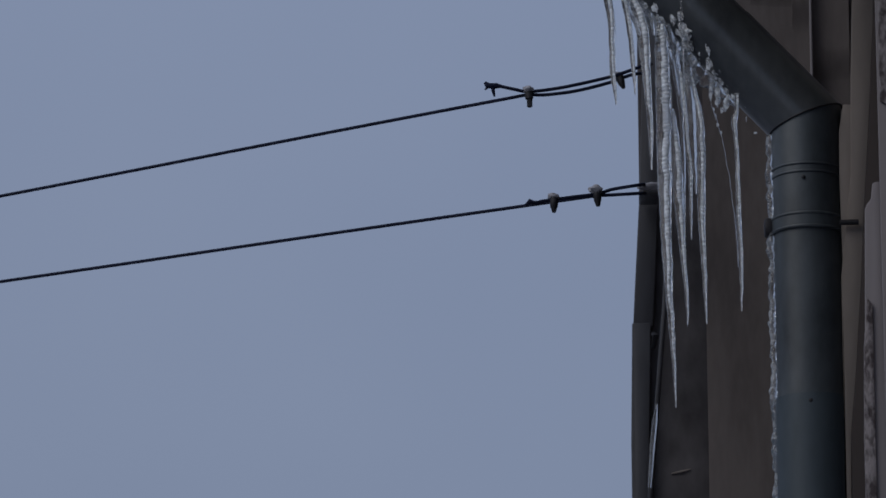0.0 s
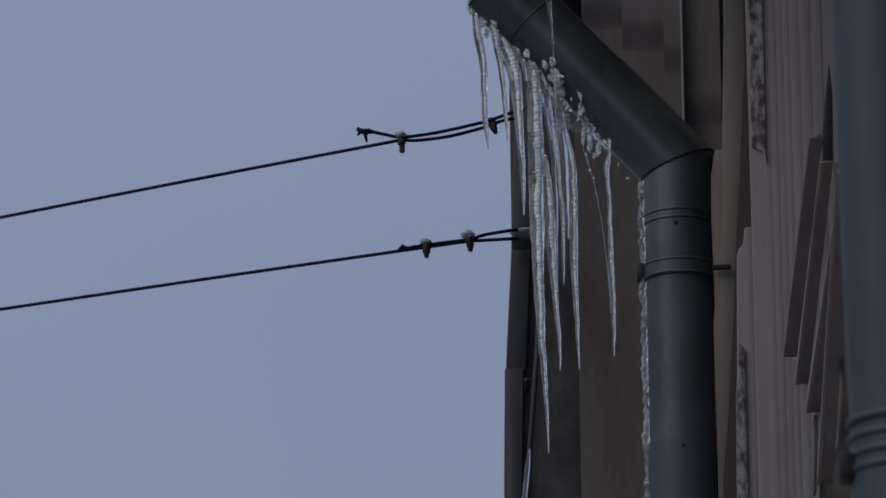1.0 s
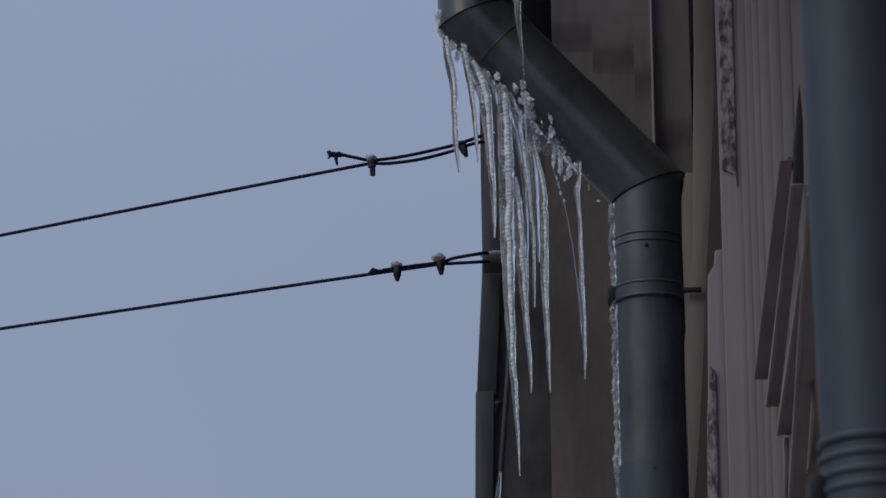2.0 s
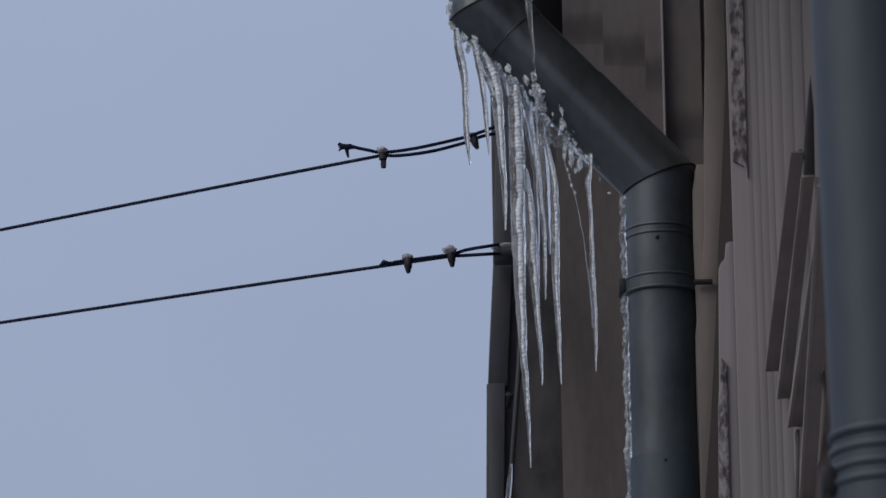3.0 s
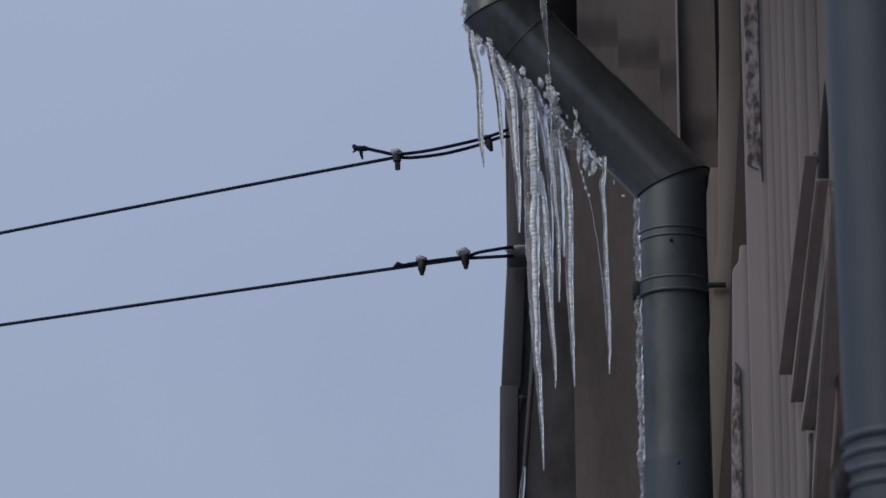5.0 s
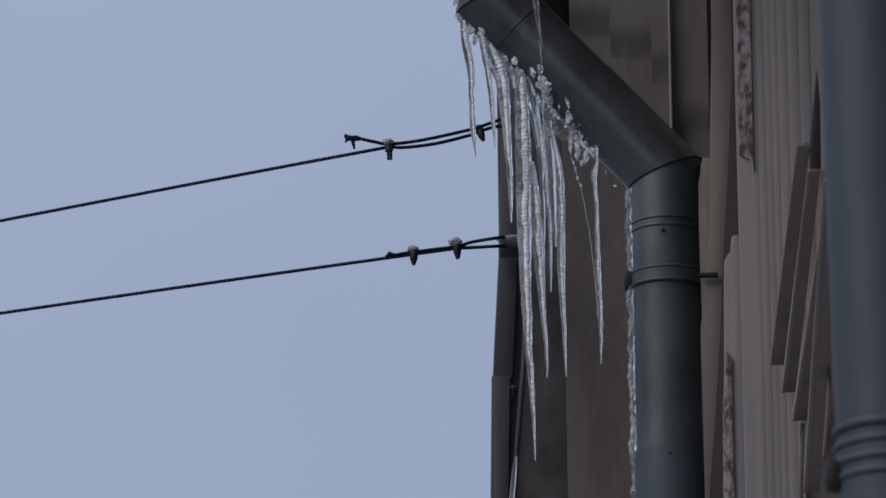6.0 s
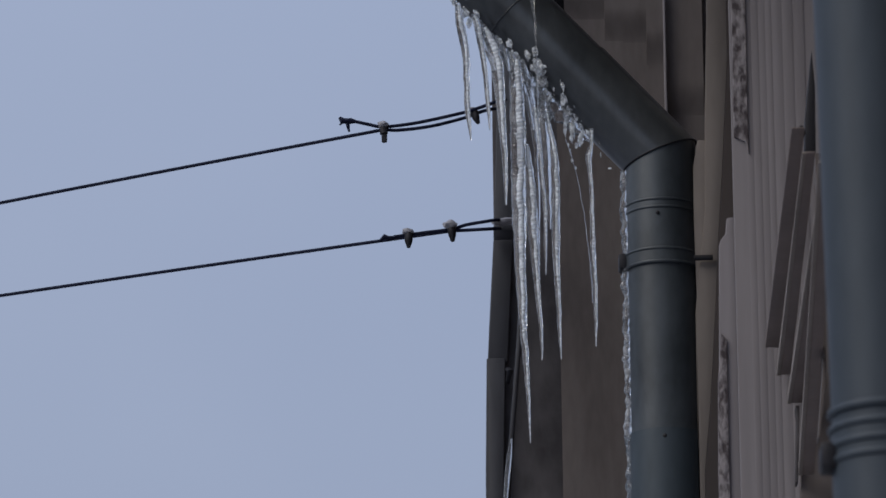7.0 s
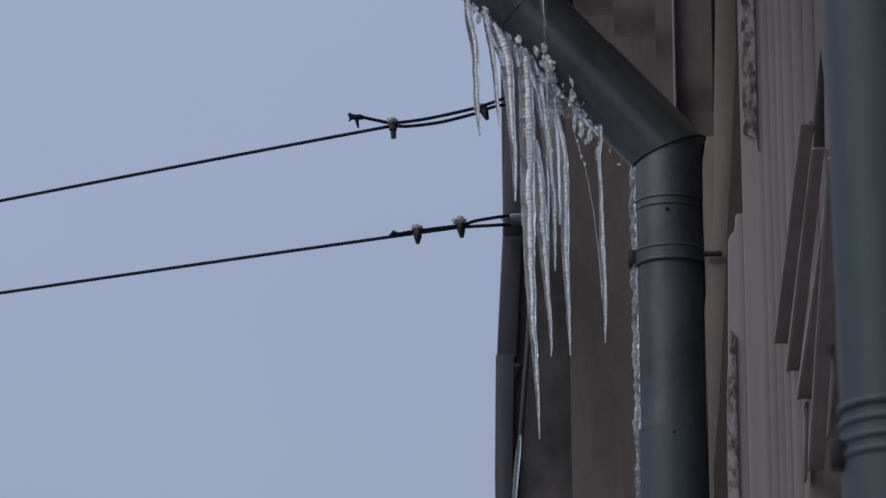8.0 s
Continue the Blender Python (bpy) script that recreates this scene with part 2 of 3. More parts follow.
for x0, x1, out in zip(RIBS, RIBS[1:], (0.0010, 0.0015, 0.0011, 0.0016, 0.0012, 0.0016, 0.0011)):
    part("moulding", box(x0, x1, KY - out, KY + 0.02, 0.0, TOP, 0.0004), PALE, pilaster)
part("peeled_strip", prism([(0.5389, TOP), (0.5641, TOP), (0.5605, 4.7213), (0.5551, 4.7451), (0.5348, 4.7540)], KY - 0.006, KY + 0.02, 0.002), PEELING, pilaster, "mottled strip of flaking plaster")

# lower post beside the pilaster, with a stepped top
post = thing("stepped_post", "pale plaster post with a stepped rounded top and flaked foot", "pilaster", kind="structure")
part("shaft", prism([(0.5247, 4.6471), (0.5393, 4.6490), (0.5443, 0.0), (0.4967, 0.0), (0.5041, 4.3602), (0.5097, 4.5964), (0.5153, 4.6093), (0.5217, 4.6146)], 10.4, 10.72, 0.004, 0.055), PALE, post)
part("peeled_strip", prism([(0.5101, 4.4243), (0.5191, 4.4134), (0.5182, 4.1667), (0.5182, 3.2), (0.4987, 3.2), (0.4987, 4.1670), (0.5025, 4.3389)], 10.394, 10.42, 0.001), PEELING, post, "mottled strip of flaking plaster")

# leaning beige board of the wall beside the downpipe
cheek = thing("beige_cheek", "beige plastered wall edge tapering downwards beside the downpipe", "wall trim", kind="structure")
part("face", prism([(0.5260, TOP), (0.5665, TOP), (0.5602, 5.1173), (0.5449, 4.8881), (0.5349, 4.7631), (0.5250, 4.6052), (0.5114, 4.4262), (0.4979, 4.2908), (0.4732, 3.0), (0.4732, 0), (0.4689, 0), (0.4860, 4.6058), (0.5089, 4.8090), (0.5131, 5.0030), (0.5207, 5.1989)], 10.9, 11.0, 0.002, 0.052), BEIGE, cheek)
part("inner_strip", prism([(0.4885, 4.9000), (0.4980, 4.9524), (0.5180, 4.9518), (0.5086, 4.6109), (0.5058, 0.0), (0.4940, 0.0), (0.4940, 4.30), (0.4872, 4.80)], 10.905, 11.1, 0.002, 0.052), BEIGE, cheek)

# flat face in front of the gap; the gap's shade is in REVEAL's colour
part("reveal", prism([(0.5461, TOP), (0.5396, 4.9883), (0.5249, 4.7674), (0.5152, 4.6471), (0.5057, 4.4949), (0.4926, 4.3225), (0.4796, 4.1900), (0.4693, 0.0), (0.5677, 0.0), (0.5677, TOP)], 10.5, 10.95, 0.001, 0.052), REVEAL, cheek, "brown reveal darkened for the shade of its gap")

# stepped hood of mouldings over a window opening in the facade
hood = thing("window_hood", "stepped hood of dark brown mouldings with pale edges above a window", "cornice", kind="structure")
def hood_bar(x0, x1, z, y_near, y_far, skew, spread, pale=True):
    """One moulding along the facade, slightly askew to it, thinning to an edge at its near end."""
    # edge strips get a paler colour to stand in for lit front faces
    for name, mat, a, b, z0, z1, label in (("moulding", UMBER, x0, x1, z, z + 0.014, ""), ("edge", BEIGE, x0 - 0.0062, x0 + 0.0006, z - 0.001, z + 0.018, "thin edge strip")):
        if name == "edge" and not pale:
            continue
        bm = box(a, b, y_near, y_far, z0, z1, 0.002 if name == "moulding" else 0.0006)
        for v in bm.verts:
            near = (y_far - v.co.y) / (y_far - y_near)
            v.co.x = x0 + (v.co.x - x0) * (1 + (spread - 1) * near) + skew * (y_far - v.co.y)
            v.co.z = z0 + (v.co.z - z0) * (1 - 0.8 * near)
        part(name, bm, mat, hood, label)


hood_bar(0.5793, 0.6057, 4.3496, 8.890, 10.220, -0.0180, 0.780, False)
hood_bar(0.6041, 0.6223, 4.2936, 8.839, 10.200, -0.0228, 0.830)
hood_bar(0.6205, 0.6406, 4.2359, 8.669, 10.180, -0.0175, 0.780)
hood_bar(0.6347, 0.6567, 4.0965, 8.239, 10.150, -0.0403, 0.903)
part("bracket", tube([(0.5808, 9.05, 4.4017), (0.5827, 9.04, 4.3900), (0.5803, 9.05, 4.3827)], [0.0035, 0.005, 0.0035], 10), DARK_METAL, hood, "small iron hook at the head of the hood")
part("edge", prism([(0.6178, 4.4342), (0.6224, 4.4341), (0.6266, 4.2768), (0.6274, 4.1612), (0.6254, 4.0464), (0.6130, 3.9496), (0.6093, 3.9497), (0.6205, 4.0656), (0.6218, 4.1613), (0.6210, 4.2769)], 9.3, 9.34, 0.001), BROWN, hood, "thin edge strip")
# no panel here: DARK_METAL's colour paints the shade of an open slot
part("gap_patch", prism([(0.6312, 4.6753), (0.6349, 4.6130), (0.6330, 4.4951), (0.6148, 4.4944), (0.6167, 4.5532), (0.6247, 4.6232)], 9.5, 9.54, 0.001), DARK_METAL, hood, "flat dark patch for the shaded gap above the hood")
part("back_panel", prism([(0.6783, 4.7023), (0.7211, 4.7016), (0.7274, 3.9976), (0.6312, 3.9991), (0.6469, 4.2994), (0.6768, 4.5938)], 10.18, 10.24, 0.001), BROWN, hood)
part("drip", prism([(0.6274, 4.2267), (0.6344, 4.2266), (0.6337, 4.2048), (0.6280, 4.0870), (0.6240, 4.0870), (0.6287, 4.2049)], 10.16, 10.2, 0.001), SHADOW_BOARD, hood, "dark drip rod")

# projecting wing beyond, its boarded end wall facing back along the street
wing = thing("boarded_wing", "brown boarded end wall of the projecting wing with a dark corner", "building", kind="structure")
WY = 12.2
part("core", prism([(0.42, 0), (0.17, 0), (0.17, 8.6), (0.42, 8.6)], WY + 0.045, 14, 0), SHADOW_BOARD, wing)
part("back_wall", box(0.5, 2.5, WY + 0.2, 14, 0, 8.6, 0.01), FACADE, wing)
part("dark_board", box(0.1138, 0.2558, WY + 0.005, WY + 0.05, 0, 8.6, 0.003), SHADOW_BOARD, wing, "near-black corner strip of the wing")
for x0, x1, back in ((0.2533, 0.4013, 0.0), (0.4013, 0.4562, 0.0005), (0.4562, 0.4880, 0.001), (0.4938, 0.62, 0.02)):
    part("board", box(x0, x1, WY + back, WY + back + 0.04, 0, 8.6, 0), BROWN, wing)
part("scuff", tube([(0.1727, WY + 0.003, 4.5347), (0.1932, WY + 0.002, 4.5387), (0.2137, WY + 0.003, 4.5437)], [0.0015, 0.0035, 0.001], 8, 0.6, 31), BEIGE, wing, "pale scuff across the dark board")
part("batten", box(0.4880, 0.4930, WY - 0.020, WY + 0.12, 0, 8.6, 0.002), PALE, wing, "pale upright batten")
def corbel(x0, x1, z, back, out=0.018, rise=0.085, steps=14):
    """A flat block on the wall whose foot curves back into it."""
    b = bmesh.new()
    line = [(WY + back + 0.001 - out * (0.5 - 0.5 * math.cos(math.pi * k / steps)), z + rise * k / steps) for k in range(steps + 1)]
    line += [(WY + back - out, 8.6), (WY + back + 0.02, 8.6), (WY + back + 0.02, z)]
    left, right = [b.verts.new((x0, y, h)) for y, h in line], [b.verts.new((x1, y, h)) for y, h in line]
    for k in range(len(line)):
        j = (k + 1) % len(line)
        b.faces.new((left[k], left[j], right[j], right[k]))
    b.faces.new(left)
    b.faces.new(right)
    return part("corbel", b, BROWN, wing, "stepped brown corbel under the eaves")


for x0, x1, z, back in ((0.2690, 0.3611, 5.615, 0), (0.3611, 0.4513, 5.565, 0), (0.4513, 0.4880, 5.513, 0), (0.4938, 0.5741, 5.400, 0.02)):
    corbel(x0, x1, z, back)
part("roof", box(0.2, 2.6, WY - 0.05, 14.2, 8.6, 8.7, 0.01), ROOFING, wing)

# eaves of the near building, with gutter
eaves = thing("eaves", "brown sheet-metal eaves with a half-round gutter", "roof", kind="structure")
part("soffit", box(0.16, 1.4, -6, 11.75, TOP, TOP + 0.08, 0.01), ROOFING, eaves)
gutter_bm = bmesh.new()
GX, GZ = 0.0965, TOP - 0.08
for y in (-6.0, 11.2):
    for k in range(13):
        a = math.pi + math.pi * k / 12
        gutter_bm.verts.new((GX + 0.085 * math.cos(a), y, GZ + 0.085 * math.sin(a)))
    for k in range(13):
        a = 2 * math.pi - math.pi * k / 12
        gutter_bm.verts.new((GX + 0.08 * math.cos(a), y, GZ + 0.08 * math.sin(a)))
gutter_bm.verts.ensure_lookup_table()
for k in range(26):
    gutter_bm.faces.new([gutter_bm.verts[j] for j in (k, (k + 1) % 26, 26 + (k + 1) % 26, 26 + k)])
gutter_bm.faces.new([gutter_bm.verts[k] for k in range(26)])
gutter_bm.faces.new([gutter_bm.verts[26 + k] for k in range(26)])
part("gutter", gutter_bm, ZINC, eaves)
part("bracket_board", box(0.1764, 0.2490, 11.10, 11.20, 5.2200, TOP, 0.004), DARK_METAL, eaves, "dark eaves bracket")

# ---- downpipe with elbows ----
downpipe = thing("downpipe", "dark grey painted zinc downpipe with elbows and icicles hanging from it", "downpipe", "downpipes")
AY, AR = 10.95, 0.0706
UX, UZ = 0.0963, 5.2910
LX, LZ = 0.4266, 4.9330
down, slant = Vector((0.0, 0, -1)), (Vector((LX, AY, LZ)) - Vector((UX, AY, UZ))).normalized()
bend = (down + slant).normalized()
U, L = Vector((UX, AY, UZ)), Vector((LX, AY, LZ))
FOOT = Vector((LX - 0.002, AY, 0.25))
part("outlet", mitred((UX, AY, TOP - 0.13), (0, 0, -1), U, bend, AR + 0.0025), ZINC, downpipe)
S1 = U + slant * 0.082
S2 = U + slant * 0.2582
part("elbow_piece", mitred(U + slant * 0.001, bend, S1, slant, AR + 0.001), ZINC, downpipe)
part("slanted_pipe", mitred(S1 - slant * 0.004, slant, S2, slant, AR - 0.0012), ZINC, downpipe)
part("slanted_sleeve", mitred(S2 - slant * 0.004, slant, L, bend, AR + 0.001), ZINC, downpipe)
part("mitre_seam", mitre_seam(L, down, bend, AR - 0.0005, 0.0024), DARK_METAL, downpipe, "folded seam of the lower elbow")
part("mitre_seam", mitre_seam(U, down, bend, AR + 0.0015, 0.0024), DARK_METAL, downpipe, "folded seam of the upper elbow")
part("seam_bead", bead(S1, slant, AR - 0.0004, 0.0015), ZINC, downpipe)
part("seam_bead", bead(S2, slant, AR - 0.0006, 0.0014), ZINC, downpipe)
J = Vector((LX, AY, 4.3713))
part("upper_pipe", mitred(L + down * 0.001, bend, J, down, AR - 0.002), ZINC_DULL, downpipe)
part("lower_pipe", mitred(J + Vector((0, 0, 0.002)), down, FOOT, down, AR + 0.0015), ZINC_LOW, downpipe, "slightly paler lower length")
for py in (4.8293, 4.8134):
    part("pressed_ring", bead((LX, AY, py), down, AR - 0.002, 0.0028), ZINC_DULL, downpipe)
CZ = 4.7161
part("strap", mitred((LX, AY, CZ + 0.011), down, (LX, AY, CZ - 0.011), down, AR + 0.002), ZINC_DULL, downpipe)
for dz in (0.013, -0.013):
    part("strap_rim", bead((LX, AY, CZ + dz), down, AR + 0.0005, 0.0036), ZINC_DULL, downpipe)
part("strap_lug", box(LX - AR - 0.014, LX - AR + 0.006, AY - 0.02, AY + 0.02, CZ - 0.014, CZ + 0.018, 0.005), DARK_METAL, downpipe, "dark strap lug")
part("strap_lug", box(LX + AR - 0.006, LX + AR + 0.006, AY - 0.03, AY + 0.02, CZ - 0.008, CZ + 0.028, 0.004), DARK_METAL, downpipe, "dark strap lug")
part("wall_pin", tube([(LX + AR - 0.012, AY - 0.062, CZ - 0.006), (LX + AR + 0.024, AY - 0.060, CZ - 0.005)], [0.0055, 0.0055], 12), DARK_METAL, downpipe, "iron wall pin")
def rivet(x, z, r=0.0048):
    part("rivet", ball((x, AY - math.sqrt(max(AR ** 2 - (x - LX) ** 2, 1e-4)), z), r, (1, 0.6, 1)), DARK_METAL, downpipe)
rivet(0.4215, 4.3567)
rivet(0.4169, 4.7999, 0.004)
RV = Vector((0.2996, AY, 5.0662))
part("rivet", ball((RV.x, AY - AR * 0.93, RV.z), 0.0052, (1, 0.7, 1)), DARK_METAL, downpipe)

# ---- near downpipe ----
near_pipe = thing("downpipe", "blue-grey painted zinc downpipe with pressed rings beside the window hood", "downpipe", "downpipes")
BY, BR = 6.7, 0.063
BX = 0.4523 + BR
lean = Vector((-0.013, 0, 1)).normalized()
ZB = 3.5553
def on_pipe(z):
    return Vector((BX, BY, ZB)) + lean * (z - ZB)
part("pipe", mitred(on_pipe(TOP - 0.02), lean, on_pipe(0.2), lean, BR), ZINC_NEAR, near_pipe)
for z in (3.3205, 3.3000, 3.2797, 3.2618):
    part("pressed_ring", bead(on_pipe(z), lean, BR, 0.0058), ZINC_NEAR, near_pipe)
part("lower_pipe", mitred(on_pipe(3.3027), lean, on_pipe(0.25), lean, BR + 0.002), ZINC_NEAR, near_pipe)
LUGZ = 3.2681
LUG = on_pipe(LUGZ)
part("strap_lug", box(LUG.x - BR - 0.016, LUG.x - BR + 0.005, BY - 0.025, BY + 0.02, LUGZ - 0.018, LUGZ + 0.014, 0.005), DARK_METAL, near_pipe, "dark strap lug")
part("wall_pin", tube([(LUG.x + BR, BY, LUGZ), (0.74, BY, LUGZ)], [0.006, 0.006], 12), DARK_METAL, near_pipe, "iron wall pin")

# ---- corner flashing of the wing, in lapped lengths ----
flashing = thing("corner_flashing", "grey lapped metal flashing on the corner of the wing", "flashing")
part("length", prism([(0.1308, 5.5722), (0.1677, 5.5716), (0.1558, 5.1621), (0.1388, 4.8548), (0.0963, 4.8556), (0.0998, 4.9231), (0.1144, 5.1627), (0.1212, 5.3602)], 12.185, 12.24, 0.003), FLASHING, flashing)
part("length", prism([(0.1370, 7.4167), (0.1728, 7.4167), (0.1676, 5.5665), (0.1307, 5.5670)], 12.187, 12.24, 0.003), FLASHING, flashing)
part("length", prism([(0.0938, 4.8495), (0.0939, 4.8619), (0.1338, 4.8614), (0.1273, 4.6099), (0.1237, 0.0000), (0.0876, 0.0000), (0.0888, 4.6105)], 12.18, 12.24, 0.003), FLASHING, flashing)
part("hook", tube([(0.1389, 12.16, 4.8301), (0.1435, 12.12, 4.8176), (0.1385, 12.16, 4.8027)], [0.006, 0.007, 0.005], 8), DARK_METAL, flashing, "dark hook")

conduit = thing("iced_conduit", "thin grey conduit with a rim of ice hanging beside the corner", "cable")
part("tube", tube([(0.1738, 12.0, 5.0329), (0.1609, 12.0, 4.8385), (0.1448, 12.02, 4.6629), (0.1347, 12.05, 4.5531), (0.1139, 12.1, 4.2990), (0.1130, 12.2, 4.2389)], [0.005, 0.0055, 0.0055, 0.006, 0.006, 0.006], 10), FLASHING, conduit)
part("rime", tube([(0.1420, 11.995, 4.6360), (0.1378, 12.0, 4.6019), (0.1323, 12.02, 4.5531), (0.1250, 12.05, 4.4681)], [0.002, 0.005, 0.006, 0.004], 10, 0.6), ICE, conduit, "rim of ice")

# ---- overhead wires with clamps ----
def wire_points(pts, steps=10):
    """A smooth line through pts."""
    p = [Vector(q) for q in pts]
    out = []
    for i in range(len(p) - 1):
        a, b, c, d = p[max(i - 1, 0)], p[i], p[i + 1], p[min(i + 2, len(p) - 1)]
        for k in range(steps):
            t = k / steps
            out.append(0.5 * (2 * b + (c - a) * t + (2 * a - 5 * b + 4 * c - d) * t * t + (3 * b - a - 3 * c + d) * t ** 3))
    return out + [p[-1]]


def wire(name, pts, r, parent, seed=0):
    q = wire_points(pts)
    return part(name, tube(q, [r] * len(q), 10), WIRE, parent)


def clamp(x, y, z, parent, snow, tilt=0.0, drop=0.032, nut=True):
    """A bolted clamp: a squat block with a nut under it, or an acorn-shaped body."""
    if nut:
        body = merge(tube([(x - 0.003, y, z + 0.013), (x - 0.003, y, z + 0.011), (x - 0.002, y, z - 0.006), (x - 0.001, y, z - drop * 0.42), (x - 0.001, y, z - drop * 0.45)], [0.004, 0.0075, 0.0085, 0.0082, 0.006], 12, 0.25, int(x * 100)),
                     tube([(x, y, z - drop * 0.4), (x + tilt, y, z - drop), (x + tilt, y, z - drop - 0.001)], [0.0062, 0.0058, 0.004], 6))
    else:
        body = tube([(x - 0.002 + tilt * f, y, z + 0.009 - (drop + 0.009) * f) for f in (0, 0.08, 0.3, 0.5, 0.68, 0.8, 0.92, 1.0)], [0.004, 0.0074, 0.0088, 0.0088, 0.0080, 0.0062, 0.0050, 0.0038], 12, 0.25, int(x * 100))
    b = part("clamp", body, DARK_METAL, parent, "dark bolted wire clamp")
    if snow:
        part("snow_cap", ball((x - 0.003, y, z + 0.007), 0.0118 * snow, (1.2, 1, 0.7), 0.3, int(x * 77), 3), SNOW, b, "cap of snow")


upper_wire = thing("overhead_wire", "black overhead wire ending in a clamped loop with frayed tail", "wire", "overhead wires")
lower_wire = thing("overhead_wire", "black overhead wire ending in a loop with two snow-capped clamps", "wire", "overhead wires")
NY = 12.0
def far(xa, za, ya, xb, zb, yb):
    k = (-11.0 - xa) / (xb - xa)
    return (-11.0, ya + (yb - ya) * k, za + (zb - za) * k - 0.0)
UA, UB = (-0.1189, 5.3204), (-0.9876, 5.3448)
part("span", tube([(UA[0] + (UB[0] - UA[0]) * k, NY + 0.6 * k, UA[1] + (UB[1] - UA[1]) * k + 0.001 * math.sin(math.pi * min(k, 1))) for k in [0, 0.05, 0.1, 0.2, 0.3, 0.4, 0.5, 0.6, 0.7, 0.8, 0.9, 1.0, 1.3, 3]] + [far(UA[0], UA[1], NY, UB[0], UB[1], NY + 0.6)], [0.0038] * 15, 10), WIRE, upper_wire)
wire("strand", [(-0.1189, 12, 5.3204), (-0.0863, 12, 5.3187), (-0.0200, 12, 5.3265), (0.0466, 12.01, 5.3458), (0.0769, 12.01, 5.3567), (0.1071, 12.0, 5.3626), (0.1402, 12.15, 5.4117)], 0.0038, upper_wire)
wire("strand", [(-0.1849, 12, 5.3403), (-0.1525, 12, 5.3323), (-0.1188, 12, 5.3267), (-0.0500, 12, 5.3345), (0.0467, 11.99, 5.3521), (0.0830, 11.99, 5.3629), (0.1255, 12.0, 5.3813), (0.1430, 12.15, 5.4321)], 0.0038, upper_wire)
part("tail", tube([(-0.2138, 12, 5.3483), (-0.2078, 12, 5.3419), (-0.1994, 12, 5.3405), (-0.1898, 12, 5.3416), (-0.1777, 12, 5.3389)], [0.004, 0.006, 0.0058, 0.006, 0.004], 10, 0.6, 3), WIRE, upper_wire, "frayed wire tail")
part("tail", tube([(-0.2139, 12, 5.3319), (-0.2042, 12, 5.3406)], [0.002, 0.004], 8, 0.3, 4), WIRE, upper_wire)
part("tail", tube([(-0.1970, 12, 5.3392), (-0.1959, 12, 5.3266), (-0.1936, 12, 5.3165)], [0.005, 0.0035, 0.002], 8, 0.3, 5), WIRE, upper_wire)
clamp(-0.1188, 11.995, 5.3229, upper_wire, 0.85)
clamp(0.0720, 11.995, 5.3555, upper_wire, 0.5, 0.012, 0.026, False)

LA, LB = (0.0226, 5.0937), (-0.9860, 5.1302)
part("span", tube([(LA[0] + (LB[0] - LA[0]) * k, NY + 0.6 * k, LA[1] + (LB[1] - LA[1]) * k + 0.001 * math.sin(math.pi * min(k, 1))) for k in [0, 0.1, 0.2, 0.3, 0.4, 0.5, 0.6, 0.7, 0.8, 0.9, 1.0, 1.3, 3]] + [far(LA[0], LA[1], NY, LB[0], LB[1], NY + 0.6)], [0.0038] * 14, 10), WIRE, lower_wire)
wire("strand", [(0.0190, 12, 5.0938), (0.0490, 12, 5.0946), (0.1125, 12, 5.0974), (0.1256, 12.1, 5.1264)], 0.0038, lower_wire)
wire("strand", [(-0.1010, 12, 5.0818), (-0.0410, 12, 5.0897), (0.0226, 12, 5.0975), (0.0551, 12, 5.1070), (0.1128, 12, 5.1162), (0.1259, 12.1, 5.1465)], 0.0038, lower_wire)
part("tail", tube([(-0.1299, 12, 5.0747), (-0.1202, 12, 5.0821), (-0.1106, 12, 5.0794), (-0.0914, 12, 5.0817)], [0.003, 0.006, 0.005, 0.0035], 10, 0.4, 7), WIRE, lower_wire, "wire tail")
clamp(-0.0674, 11.995, 5.0851, lower_wire, 0.85, 0.0, 0.029, False)
clamp(0.0226, 11.995, 5.0987, lower_wire, 1.1, 0.004, 0.030, False)

anchor = thing("wire_anchor", "iron wall hook topped with snow holding the overhead wire", "hook")
part("bar", box(0.1120, 0.1541, 12.09, 12.17, 5.1200, 5.1345, 0.004), FLASHING, anchor)
part("snow_cap", tube([(0.1106, 12.04, 5.1233), (0.1227, 12.05, 5.1269), (0.1371, 12.05, 5.1279), (0.1540, 12.06, 5.1314)], [0.005, 0.009, 0.009, 0.007], 10, 0.5, 9), SNOW, anchor, "ridge of snow")


